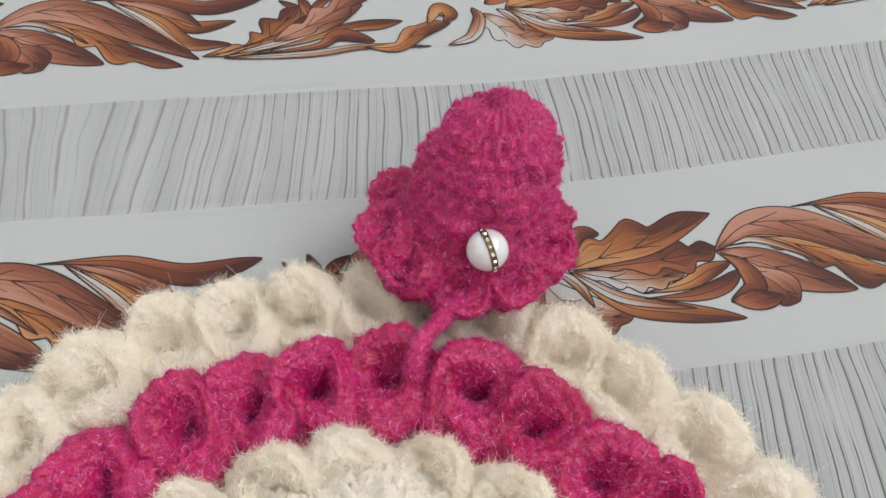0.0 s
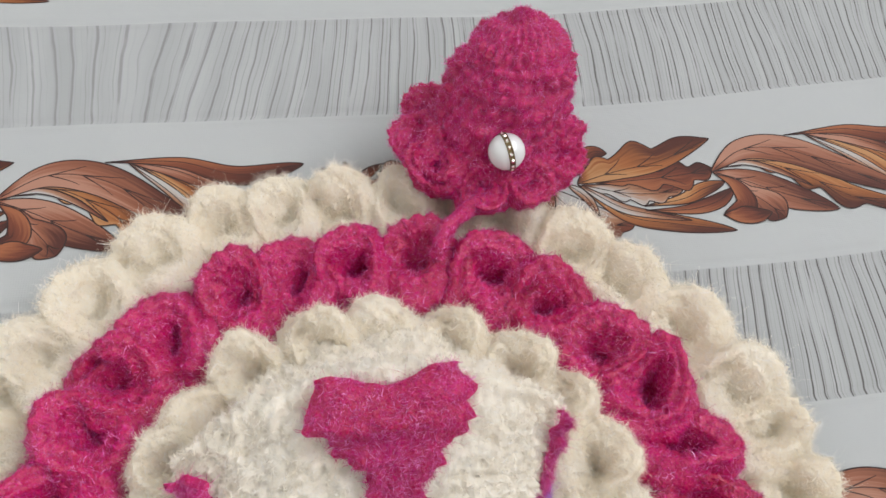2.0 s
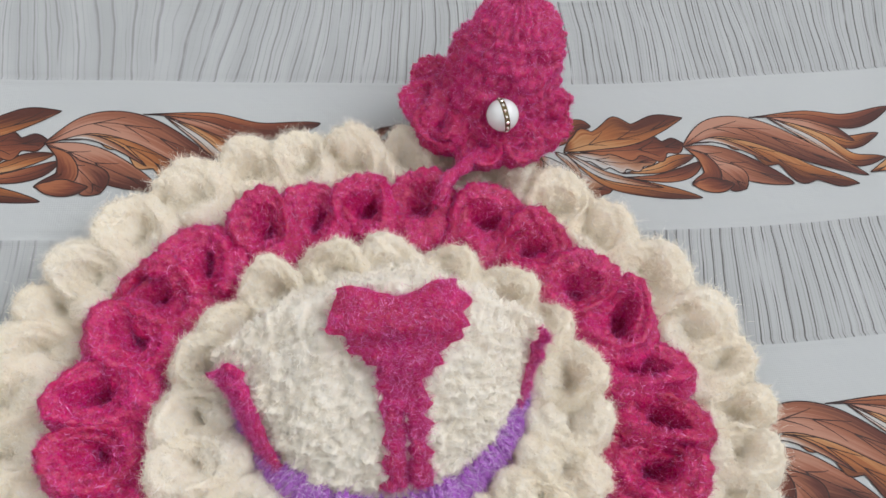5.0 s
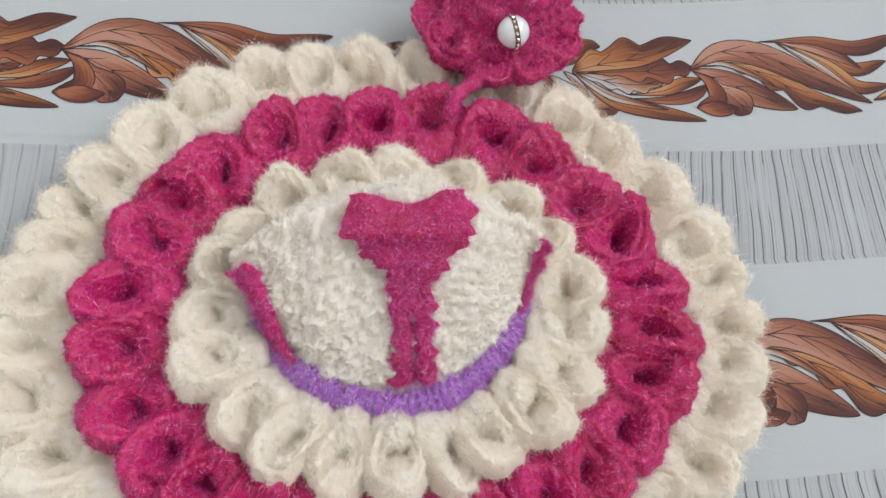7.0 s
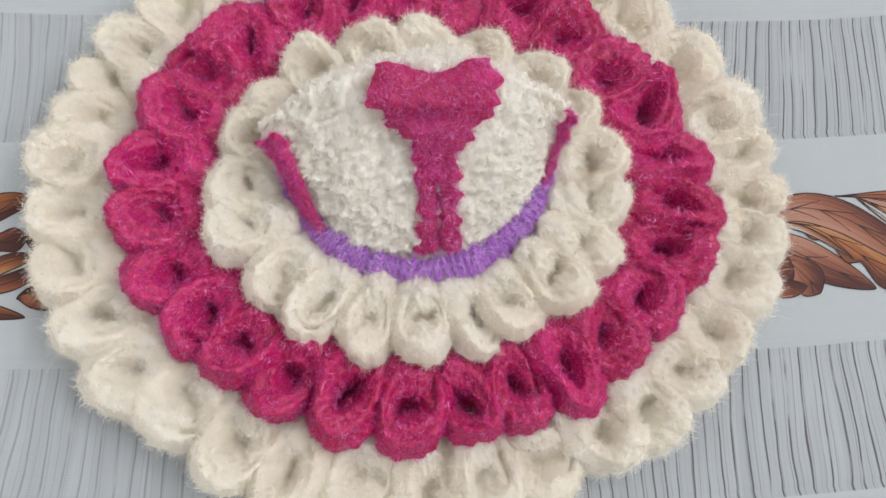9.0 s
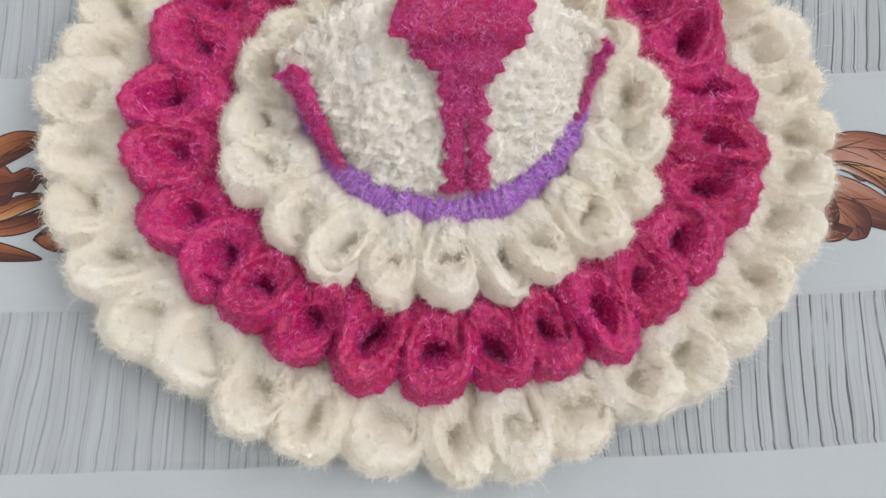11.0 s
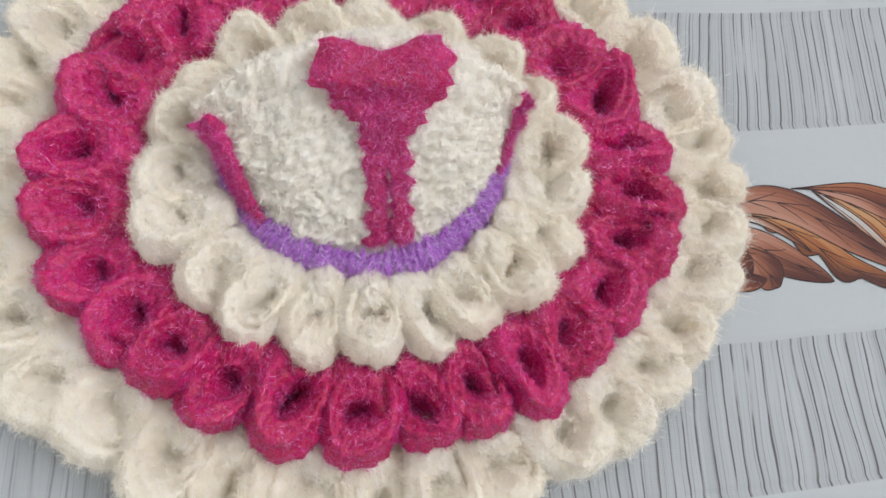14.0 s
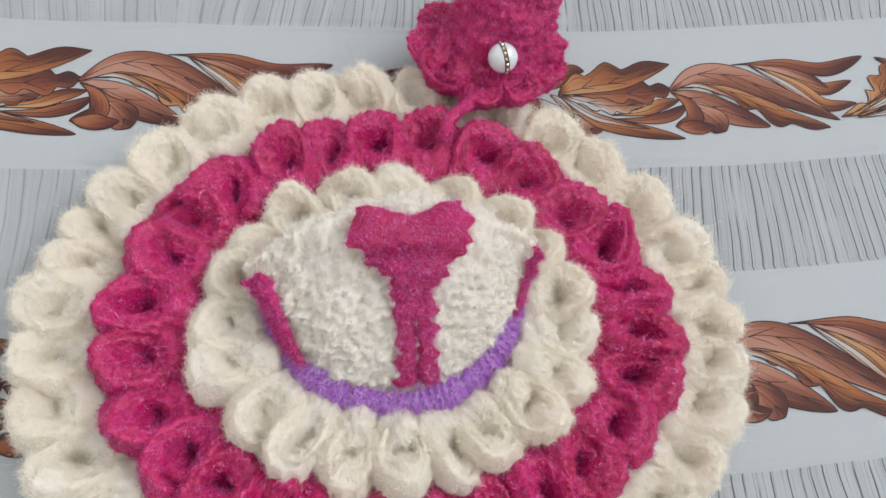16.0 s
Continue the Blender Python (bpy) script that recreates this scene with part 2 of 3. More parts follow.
def fibres(P, N, wrap, count, length, lift, rng, wide=0.00006, comb=0.6):
    """Fine bent fibres that stand off a grid surface: five points and three faces each."""
    rows, cols, _ = P.shape
    i, j = rng.random(count) * (rows - 1.001), rng.random(count) * (cols if wrap else cols - 1.001)
    # Thin out where the grid is crowded.
    i0, j0 = i.astype(int), j.astype(int) % cols
    i1, j1 = np.minimum(i0 + 1, rows - 1), (j0 + 1) % cols
    size = np.linalg.norm(np.cross(P[i1, j0] - P[i0, j0], P[i0, j1] - P[i0, j0]), axis=1)
    keep = rng.random(count) < np.clip(size / (np.percentile(size, 75) + 1e-15), 0.12, 1)
    i0, j0, i1, j1 = i0[keep], j0[keep], i1[keep], j1[keep]
    fi, fj = (i[keep] - i0)[:, None], (j[keep] - np.floor(j[keep]))[:, None]
    base = (P[i0, j0] * (1 - fi) + P[i1, j0] * fi) * (1 - fj) + (P[i0, j1] * (1 - fi) + P[i1, j1] * fi) * fj
    n, c = N[i0, j0], len(base)
    t1 = P[i0, j1] - P[i0, j0]
    t1 /= np.linalg.norm(t1, axis=1, keepdims=True) + 1e-12
    t2 = np.cross(n, t1)
    a = rng.normal(0, 0.9, c) + np.where(rng.random(c) < 0.5, 0, math.pi) + comb
    q = base.T
    a = a + 1.5 * np.sin(900 * q[0] + 2 * np.sin(700 * q[1])) + 1.3 * np.sin(1100 * q[1] + 2.2 * np.sin(800 * q[2]) + 400 * q[0])
    flat = np.cos(a)[:, None] * t1 + np.sin(a)[:, None] * t2
    tuft = 0.65 + 0.5 * np.sin(1300 * q[0] + 1.9 * np.sin(900 * q[2])) * np.sin(1250 * q[1] + 700 * q[2])
    # most are thin and stand off a little; some are thick glossy strands laid flat to stand for glints; a few fly far
    kind = rng.random(c)[:, None]
    flat_one, long_one = kind < 0.16, kind > 0.955
    up = (lift * tuft * rng.random(c) ** 1.6)[:, None] * np.where(flat_one, 0.1, 0.85)
    d = flat * (1 - up * 0.6) + n * (0.12 + up)
    d /= np.linalg.norm(d, axis=1, keepdims=True)
    ln = (length * (0.35 + 0.45 * rng.random(c) ** 1.5))[:, None] * np.where(long_one, 2.1, 1)
    bend = rng.normal(0, 0.6, (c, 3))
    mid = base + d * ln * 0.5 + n * ln * 0.05
    d2 = d + bend - n * 0.15
    tip = mid + d2 / np.linalg.norm(d2, axis=1, keepdims=True) * ln * 0.5
    s = np.cross(d, n + rng.normal(0, 0.5, (c, 3)))
    s *= wide * np.where(flat_one, 1.5, np.where(long_one, 0.45, 0.6)) / (np.linalg.norm(s, axis=1, keepdims=True) + 1e-12)
    V = np.stack([base - s, base + s, mid - s * 0.8, mid + s * 0.8, tip], 1).reshape(-1, 3)
    k = np.arange(c) * 5
    F = [f for q in k.tolist() for f in ((q, q + 1, q + 3, q + 2), (q + 2, q + 3, q + 4))]
    return V, F


def woolly(name, P, wrap, mat, rng, count, length, lift, wide=0.00006, comb=0.6, flip=False):
    """The mesh of a grid surface of yarn, with its fibres."""
    N = grid_normals(P, wrap)
    if flip:
        N = -N
    rows, cols, _ = P.shape
    F = quads(rows, cols, wrap)
    V2, F2 = fibres(P, N, wrap, count, length, lift, rng, wide, comb)
    base = rows * cols
    return raw(name, np.concatenate([P.reshape(-1, 3), V2]), F + [tuple(base + q for q in f) for f in F2], list(mat), len(F), [0] * len(F) + [1] * len(F2))


def lumps(P, N, scale, size, seed):
    """Pushes a grid in and out by smooth noise."""
    off = np.array([noise.noise(Vector(p) * scale + Vector((seed * 7.1, seed * 3.3, seed))) for p in P.reshape(-1, 3).tolist()])
    return P + N * (off * size).reshape(P.shape[:2])[..., None]


def smooth_step(a, b, x):
    t = np.clip((np.asarray(x, float) - a) / (b - a), 0, 1)
    return t * t * (3 - 2 * t)


def through_points(points, n):
    """A smooth line of n places through a few."""
    p = np.asarray(points, float)
    p = np.concatenate([2 * p[:1] - p[1:2], p, 2 * p[-1:] - p[-2:-1]])
    s = np.linspace(0, len(p) - 3 - 1e-9, n)
    i, f = s.astype(int), (s - s.astype(int))[:, None]
    a, b, c, d = p[i], p[i + 1], p[i + 2], p[i + 3]
    return 0.5 * (2 * b + (c - a) * f + (2 * a - 5 * b + 4 * c - d) * f**2 + (3 * b - a - 3 * c + d) * f**3)


# ---- an added, unseen plain room that bounces fill light, open only at the lamp ----
R, TOP = 1.7, 3.3


def box(name, lo, hi, mat, parent=None):
    bm = bmesh.new()
    bmesh.ops.create_cube(bm, size=1)
    for v in bm.verts:
        v.co = Vector([(a + b) / 2 + c * (b - a) for a, b, c in zip(lo, hi, v.co)])
    return part(name, bm, mat, parent)


tagged(box("floor", (-R, -R, -0.06), (R, R, -0.004), PAINT), "plain pale support under the cloth", "floor", kind="structure")
for nm, lo, hi in (("wall_west", (-R - 0.1, -R, -0.06), (-R, R, TOP)), ("wall_south", (-R, -R - 0.1, -0.06), (R, -R, TOP)), ("wall_north", (-R, R, -0.06), (R, R + 0.1, TOP))):
    tagged(box(nm, lo, hi, PAINT), "unseen plain white painted wall, added to bounce light", "wall", kind="structure")
tagged(box("ceiling", (-R, -R, TOP), (R, R, TOP + 0.1), PAINT), "unseen plain white ceiling, added to bounce light", "ceiling", kind="structure")


def window_wall():
    """The east wall, added and unseen, with an opening for the lamp cut through it."""
    y0, y1, z0, z1 = -1.0, 1.4, 1.5, 3.2
    bm = bmesh.new()
    for lo, hi in (((R, -R, -0.06), (R + 0.1, y0, TOP)), ((R, y1, -0.06), (R + 0.1, R, TOP)), ((R, y0, -0.06), (R + 0.1, y1, z0)), ((R, y0, z1), (R + 0.1, y1, TOP))):
        m = Matrix.Translation([(a + b) / 2 for a, b in zip(lo, hi)]) @ Matrix.Diagonal([b - a for a, b in zip(lo, hi)] + [1])
        bmesh.ops.create_cube(bm, size=1, matrix=m)
    tagged(part("wall_east", bm, PAINT), "unseen plain white wall with an opening for the added lamp", "wall", kind="structure")


window_wall()


# ---- the cloth and its print ----
def cloth_height(x, y):
    """Gentle waves of the cloth, with a faint tuck along the bands' edges."""
    z = 0.00035 * (np.sin(x * 31 + y * 9) + np.sin(y * 44 - x * 13 + 1.3)) + 0.0002 * np.sin(x * 83 + np.sin(y * 60) * 1.4)
    warp = y - 0.34 * np.clip(x - 0.06, 0, 0.2) ** 2
    warp = warp + 0.0045 * (1 - smooth_step(0.03, 0.18, x)) * smooth_step(0.075, 0.12, warp)
    turn = np.mod(warp - GREY_FROM, BAND)
    for e in (0.0, GREY_WIDE, BAND):
        z = z + 0.0004 * np.exp(-(((turn - e) / 0.0011) ** 2)) - 0.0004 * np.exp(-(((turn - e - 0.0022) / 0.0012) ** 2))
    return z - 0.0006


def axis_steps(fine):
    far = np.array([0.26, 0.32, 0.42, 0.6, 0.9, 1.3])
    mid = np.arange(-0.22, 0.2201, fine)
    return np.concatenate([-far[::-1], mid, far])


gx, gy = axis_steps(0.004), axis_steps(0.0009)
X, Y = np.meshgrid(gx, gy)
sheet = np.stack([X, Y, cloth_height(X, Y)], 2)
me = raw("bedsheet", sheet.reshape(-1, 3), quads(len(gy), len(gx), False), [CLOTH], 10**9)
bedsheet = put("bedsheet", me)
tagged(bedsheet, "white cotton bedsheet printed with brown leaf scrolls and grey streaked bands", "bedsheet")
solid = bedsheet.modifiers.new("thickness", "SOLIDIFY")
solid.thickness, solid.offset = 0.0012, -1

leaf_count = 0


def ribbon(line, w0, w1):
    """A flat strip along a line in the plane, tapering from one width to the other."""
    d = np.gradient(line, axis=0)
    d /= np.linalg.norm(d, axis=1, keepdims=True) + 1e-9
    n = np.stack([-d[:, 1], d[:, 0]], 1) * np.linspace(w0, w1, len(line))[:, None]
    return np.stack([line - n, line, line + n], 1)


def leaf(mat, spine, left, right, teeth=(0, 0), cut=0.3, veins=0, fat=0.45, blunt=0.0, rib=True):
    """One printed leaf, in millimetres of the motif: spine from base to tip, its widths to both sides, teeth along either edge."""
    n = 64
    line = through_points(spine, n)
    d = np.gradient(line, axis=0)
    d /= np.linalg.norm(d, axis=1, keepdims=True)
    side = np.stack([-d[:, 1], d[:, 0]], 1)
    s = np.linspace(0, 1, n)
    body = np.sin(math.pi * s ** (math.log(0.5) / math.log(fat))) ** 0.75
    body = np.maximum(body, blunt * (s < fat) * np.minimum(1, s * 6 + 0.35))
    wide = []
    for w, k in ((left, teeth[0]), (right, teeth[1])):
        jag = 1 - 1.3 * cut * (1 - np.sin(math.pi * np.mod(s * k, 1.0) ** 1.7)) * smooth_step(0.08, 0.2, s) if k else 1 + 0 * s
        wide.append(1.34 * w * body * jag)
    across = np.linspace(-1, 1, 7)
    G = np.stack([line + side * (np.where(a > 0, wide[0], wide[1]) * a)[:, None] for a in across], 1)
    global leaf_count
    leaf_count += 1
    z = 0.05 + 0.012 * leaf_count
    pieces = [(G, z, 0)]
    lw = 0.21
    for col in (0, -1):
        pieces.append((ribbon(G[:, col], lw, lw), z + 0.005, 1))
    if rib:
        pieces.append((ribbon(line[2:-3], 0.16, 0.1), z + 0.005, 1))
    for v in range(veins):
        k = int(n * (0.25 + 0.5 * v / max(1, veins - 1))) if veins > 1 else n // 2
        for sgn, w in ((1, wide[0]), (-1, wide[1])):
            if w[k] > 1.6:
                tip = line[min(n - 1, k + 10)] + side[min(n - 1, k + 10)] * sgn * w[min(n - 1, k + 10)] * 0.62
                bend = line[k] * 0.45 + tip * 0.55 + d[k] * 0.6
                pieces.append((ribbon(through_points([line[k], bend, tip], 7), 0.2, 0.09), z + 0.005, 1))
    return pieces


# One repeat of the scroll, in millimetres from the tip of its lower strand.
MOTIF = [
    # leafy spray
    leaf(BROWN, [(-55, 22), (-49, 26), (-41, 31), (-36, 30.5)], 2.2, 3.2),
    leaf(PALE, [(-57, 17), (-50, 8), (-41, 3.5), (-32, 4)], 4.5, 5.0, (0, 5), 0.25, 3),
    leaf(PALE, [(-51, 19), (-46, 14), (-43, 6.7)], 1.3, 1.1),
    leaf(TAN, [(-48, 19), (-35, 6.8), (-19.4, 2.6), (-0.5, -0.7)], 2.6, 2.2, fat=0.6),
    leaf(PALE, [(-47, 18.4), (-36, 10), (-26, 6.5), (-14, 3.6)], 1.2, 1.4, fat=0.4),
    leaf(BROWN, [(-28, 8.0), (-14, 7.6), (-4, 10.1), (3.3, 14.9)], 1.9, 1.9, fat=0.62),
    leaf(TAN, [(-28, 9.6), (-15, 11.6), (-7, 15.2), (0.9, 17.6)], 1.8, 2.0, fat=0.6),
    leaf(PALE, [(-46.5, 18.6), (-34, 15.0), (-24, 14.2), (-13.5, 15.6)], 3.2, 3.3, (0, 5), 0.3, 2, 0.58),
    leaf(BROWN, [(-42, 19.0), (-28, 19.5), (-13, 20.8), (-1.6, 23.0)], 4.2, 4.6, (4, 4), 0.4, 3, 0.66),
    leaf(TAN, [(-47.8, 19.2), (-35, 23.0), (-19, 26.6), (0.5, 35.2)], 7.6, 2.6, (3, 0), 0.33, 3, 0.52),
    # tall arched leaf
    leaf(TAN, [(37, 36), (52, 30.2), (63, 23.2), (77.5, 28)], 2.6, 2.2, fat=0.6),
    leaf(TAN, [(36, 35.5), (52, 25.4), (62, 15.2), (76, 16.5)], 2.6, 2.0, fat=0.6),
    leaf(PALE, [(34, 35.2), (47, 25.5), (56, 16.5), (64, 10)], 1.6, 1.0, fat=0.5),
    leaf(SALMON, [(34, 35.6), (48, 33.5), (58, 29.5), (66, 24)], 2.2, 2.2, fat=0.5),
    leaf(BROWN, [(27, 35.2), (49, 36.6), (67, 34.1), (86.6, 41)], 2.2, 3.0, fat=0.66),
    leaf(SALMON, [(-2.2, 21.5), (8, 17.5), (20, 11.8), (36, 5.2)], 4.4, 4.4, (0, 0), 0.2, 3, 0.55),
    leaf(SALMON, [(2, 18), (8, 13), (13, 8), (17, 3.0)], 4.5, 5.0, (0, 4), 0.16, 2, 0.7, 0.4),
    leaf(BROWN, [(-1.8, 20.8), (4.2, 16), (5.6, 8.5), (-3.2, 4.6)], 2.4, 2.6, fat=0.62, rib=False),
    leaf(BROWN, [(-3, 5.0), (2, 3.2), (8, 3.2), (13, 5.2)], 3.6, 1.2, fat=0.5, rib=False),
    leaf(TAN, [(-2, 22.8), (13, 25.6), (28, 19.2), (42, 9.5), (61, 4.6)], 3.8, 4.2, (0, 5), 0.5, 4, 0.62),
    leaf(PALE, [(-1, 22.8), (10, 24.6), (20, 21), (30, 14.5)], 0.9, 0.7, fat=0.5, rib=False),
    leaf(SALMON, [(-2.8, 21.6), (11, 30.2), (27, 28.8), (46, 18.6), (66, 8.2)], 4.2, 4.2, (0, 0), 0.3, 4, 0.52),
    # low frond and curl between two leaves
    leaf(BROWN, [(102, 19), (98, 24), (92, 28.6)], 1.2, 1.2),
    leaf(BROWN, [(102, 19), (101, 25), (99, 30.5)], 1.4, 1.4),
    leaf(BROWN, [(102, 19), (106, 25.5), (111, 29)], 1.3, 1.3),
    leaf(TAN, [(67, 3.0), (84, 6.5), (92, 15), (99, 25)], 6.0, 4.5, (4, 0), 0.45, 3, 0.6),
    leaf(BROWN, [(70, 2.8), (90, 10.5), (99, 16.5), (103, 20)], 1.4, 2.2, fat=0.75),
    leaf(PALE, [(74, 2.6), (98, 9), (108, 15), (121, 24)], 2.4, 2.6, fat=0.6),
    leaf(SALMON, [(90, 8), (104, 16), (116, 25), (126, 32)], 5.0, 4.0, (4, 3), 0.4, 3, 0.5),
    leaf(TAN, [(80, 2.2), (105, 9.0), (117, 12.5), (134.5, 14.5)], 2.0, 2.6, (0, 3), 0.35, 1, 0.7),
    leaf(BROWN, [(78, 2.4), (104, 4.2), (112, 8.5), (124, 5.0)], 2.6, 1.6, fat=0.7),
    leaf(PALE, [(74, 1.6), (102, 1.4), (120, 3.0), (143, 1.2)], 0.9, 1.3, fat=0.45),
    leaf(TAN, [(120, 2.4), (131, 2.0), (140, 9.5), (151, 12.6)], 3.0, 3.0, (3, 0), 0.3, 1, 0.62),
    leaf(TAN, [(143, 12), (147.5, 20.5), (152, 17), (149, 12.5)], 2.0, 2.6, fat=0.5, rib=False),
    leaf(PALE, [(149, 1.2), (158, 5.0), (162, 14), (160, 20)], 2.0, 1.6, fat=0.5),
]
motif_looks = "bppt" "pbtpbt" "ttpsb" "ssbb" "tps" "bbb" "tbpstbpttp"
LOOK = {"t": TAN, "p": PALE, "b": BROWN, "s": SALMON}

# Bands of print by their first repeat's place; each repeat's leaves lie on the cloth.
REPEAT = 220.0
for band, (bx, by) in enumerate(((121.7, 74.9), (115.3, -34.9), (122.6, 185.8))):
    for turn in (-2, -1, 0):
        for number, (pieces, key) in enumerate(zip(MOTIF, motif_looks)):
            ox, oy = bx + turn * REPEAT, by
            lo = min(p[0][..., 0].min() for p in pieces) + ox
            hi = max(p[0][..., 0].max() for p in pieces) + ox
            if hi < -215 or lo > 255:
                continue
            V, F, W, UV = [], [], [], []
            for G, z, which in pieces:
                base = sum(len(v) for v in V)
                g = (G + (ox, oy)) * MM
                # The cloth is drawn askew towards its far side; the upper leaves were laid out on that part.
                g[..., 1] += (0.5 if band == 1 else 1.0) * 1.2 * np.maximum(g[..., 0] - 0.115, 0) ** 2
                if number < 22:
                    g[..., 1] -= 1.2 * np.maximum(G[..., 0] * MM + 0.0067, 0) ** 2
                if band == 2:
                    g[..., 1] += 0.03 * (g[..., 0] - 0.12)
                zz = cloth_height(g[..., 0], g[..., 1]) + z * MM
                V.append(np.concatenate([g, zz[..., None]], 2).reshape(-1, 3))
                F += [tuple(base + q for q in f) for f in quads(G.shape[0], G.shape[1], False)]
                W += [which] * ((G.shape[0] - 1) * (G.shape[1] - 1))
                a, b = np.meshgrid(np.linspace(0, 1, G.shape[1]), np.linspace(0, 1, G.shape[0]))
                UV.append(np.stack([a, b], 2).reshape(-1, 2))
            me = raw("printed_leaf", np.concatenate(V), F, [LOOK[key], INK], 10**9, W)
            uv = me.uv_layers.new(name="UVMap")
            at = np.empty(len(me.loops), np.int32)
            me.loops.foreach_get("vertex_index", at)
            uv.data.foreach_set("uv", np.concatenate(UV)[at].astype(np.float32).ravel())
            put("printed_leaf", me, bedsheet)

# ---- the crocheted dress: three ruffles of curled petals round a flattened bodice ----
CX, CY = 0.0080, -0.0020
dress = thing("crocheted_dress", "fuzzy cream and magenta crocheted doll dress lying spread on the bedsheet", "doll dress", (CX, CY, 0))


def curl(seed, a, b, h, mat, count, length, name="ruffle_petal", pit=0.12, calm=False):
    """One curled petal: a fat rolled rim round a slit or eye nearer its outer end; x points outwards from the ring's middle."""
    rng = np.random.default_rng(seed)
    rows, cols = 27, 54
    pit = pit + rng.uniform(0.0, 0.3) + ((0.1 if mat is CREAM else 0.25) if calm else 0.0)
    prof = through_points([(1.0, -0.35), (1.05, 0.1), (1.05, 0.5), (0.93, 0.86), (0.72, 1.03), (0.5, 1.06), (0.32, 1.02), (0.19, 0.84 + 0.14 * pit), (0.08, 0.36 + 0.6 * pit), (0.0, pit)], rows)
    phi = np.linspace(0, 2 * math.pi, cols, endpoint=False)
    s, z = prof[:, :1], prof[:, 1:]
    start = rng.uniform(-1.2, 1.2)
    # the outline, fuller outwards, and the eye that it shrinks to
    full = 1 + 0.05 * np.cos(2 * phi + rng.uniform(0, 6.28)) + 0.04 * np.cos(3 * phi + rng.uniform(0, 6.28))
    ox, oy = a * np.cos(phi) * full, b * np.sign(np.sin(phi)) * np.abs(np.sin(phi)) ** 0.85 * full * (1 + 0.10 * np.cos(phi))
    th, long, thin = rng.uniform(-1.7, 1.7), rng.uniform(0.06, 0.40) * b, rng.uniform(0.03, 0.07) * b
    if calm:  # a wide shallow hollow under a smooth lip
        th, long = 1.57 + rng.uniform(-0.6, 0.6), rng.uniform(0.16, 0.34) * b
    ex, ey = long * np.cos(phi - th), thin * np.sin(phi - th)
    ix = a * rng.uniform(0.06, 0.26) + ex * math.cos(th) - ey * math.sin(th)
    iy = b * rng.uniform(-0.16, 0.16) + ex * math.sin(th) + ey * math.cos(th)
    keep = np.clip(s, 0, 1) ** 0.9
    x = ix * (1 - keep) + ox * np.maximum(keep, s)
    y = iy * (1 - keep) + oy * np.maximum(keep, s)
    # the roll is highest at its outer end and on the side where it starts, and sinks inwards
    rim = 1 + 0.13 * np.cos(phi - start) + rng.uniform(0.05, 0.16) * np.cos(2 * (phi - start) + 0.6)
    rim = rim - 0.22 * smooth_step(0.3, -0.9, np.cos(phi))
    P = np.stack([x, y, h * z * rim + 0 * x], 2)
    N = grid_normals(P, True)
    if N[10, :, 2].mean() < 0:
        N = -N
    P = lumps(P, N, 1 / (0.7 * b), 0.10 * h, seed)
    # A groove that winds out of the eye, where the petal is rolled over itself.
    deep = rng.choice((0.05, 0.14, 0.26)) * (0.9 if mat is CREAM else 1.0)
    wind = np.mod(phi - start - 2.4 - rng.choice((-1, 1)) * 2.2 * (1 - s) + math.pi, 2 * math.pi) - math.pi
    P = P - N * (deep * h * np.exp(-((wind / 0.26) ** 2)) * smooth_step(0.1, 0.3, s) * smooth_step(1.05, 0.75, s))[..., None]
    # Rounds of yarn along the roll, and the stitches across them.
    part_of = np.linspace(0, 1, rows)[:, None]
    body = smooth_step(0.12, 0.4, s) * smooth_step(0, 0.15, part_of)
    P = P + N * (body * (0.75 if mat is CREAM else 1.0) * (0.00062 * np.cos(part_of * 2 * math.pi * 4 + 0.5 * np.cos(phi - start)) + 0.00042 * np.sin(phi * 15 + part_of * 14 + start)))[..., None]
    P = lumps(P, N, 650.0, 0.0006, seed + 50)
    heart = P[-1].mean(0)
    P = np.concatenate([P, (P[-1] * 0.4 + heart * 0.6 - (0, 0, 0.0004))[None], np.tile(heart - (0, 0, 0.0006), (1, cols, 1))])
    flip = grid_normals(P, True)[10, :, 2].mean() < 0
    return woolly(name, P, True, mat, rng, count, length, 1.25, 0.000062, 1.2, flip)


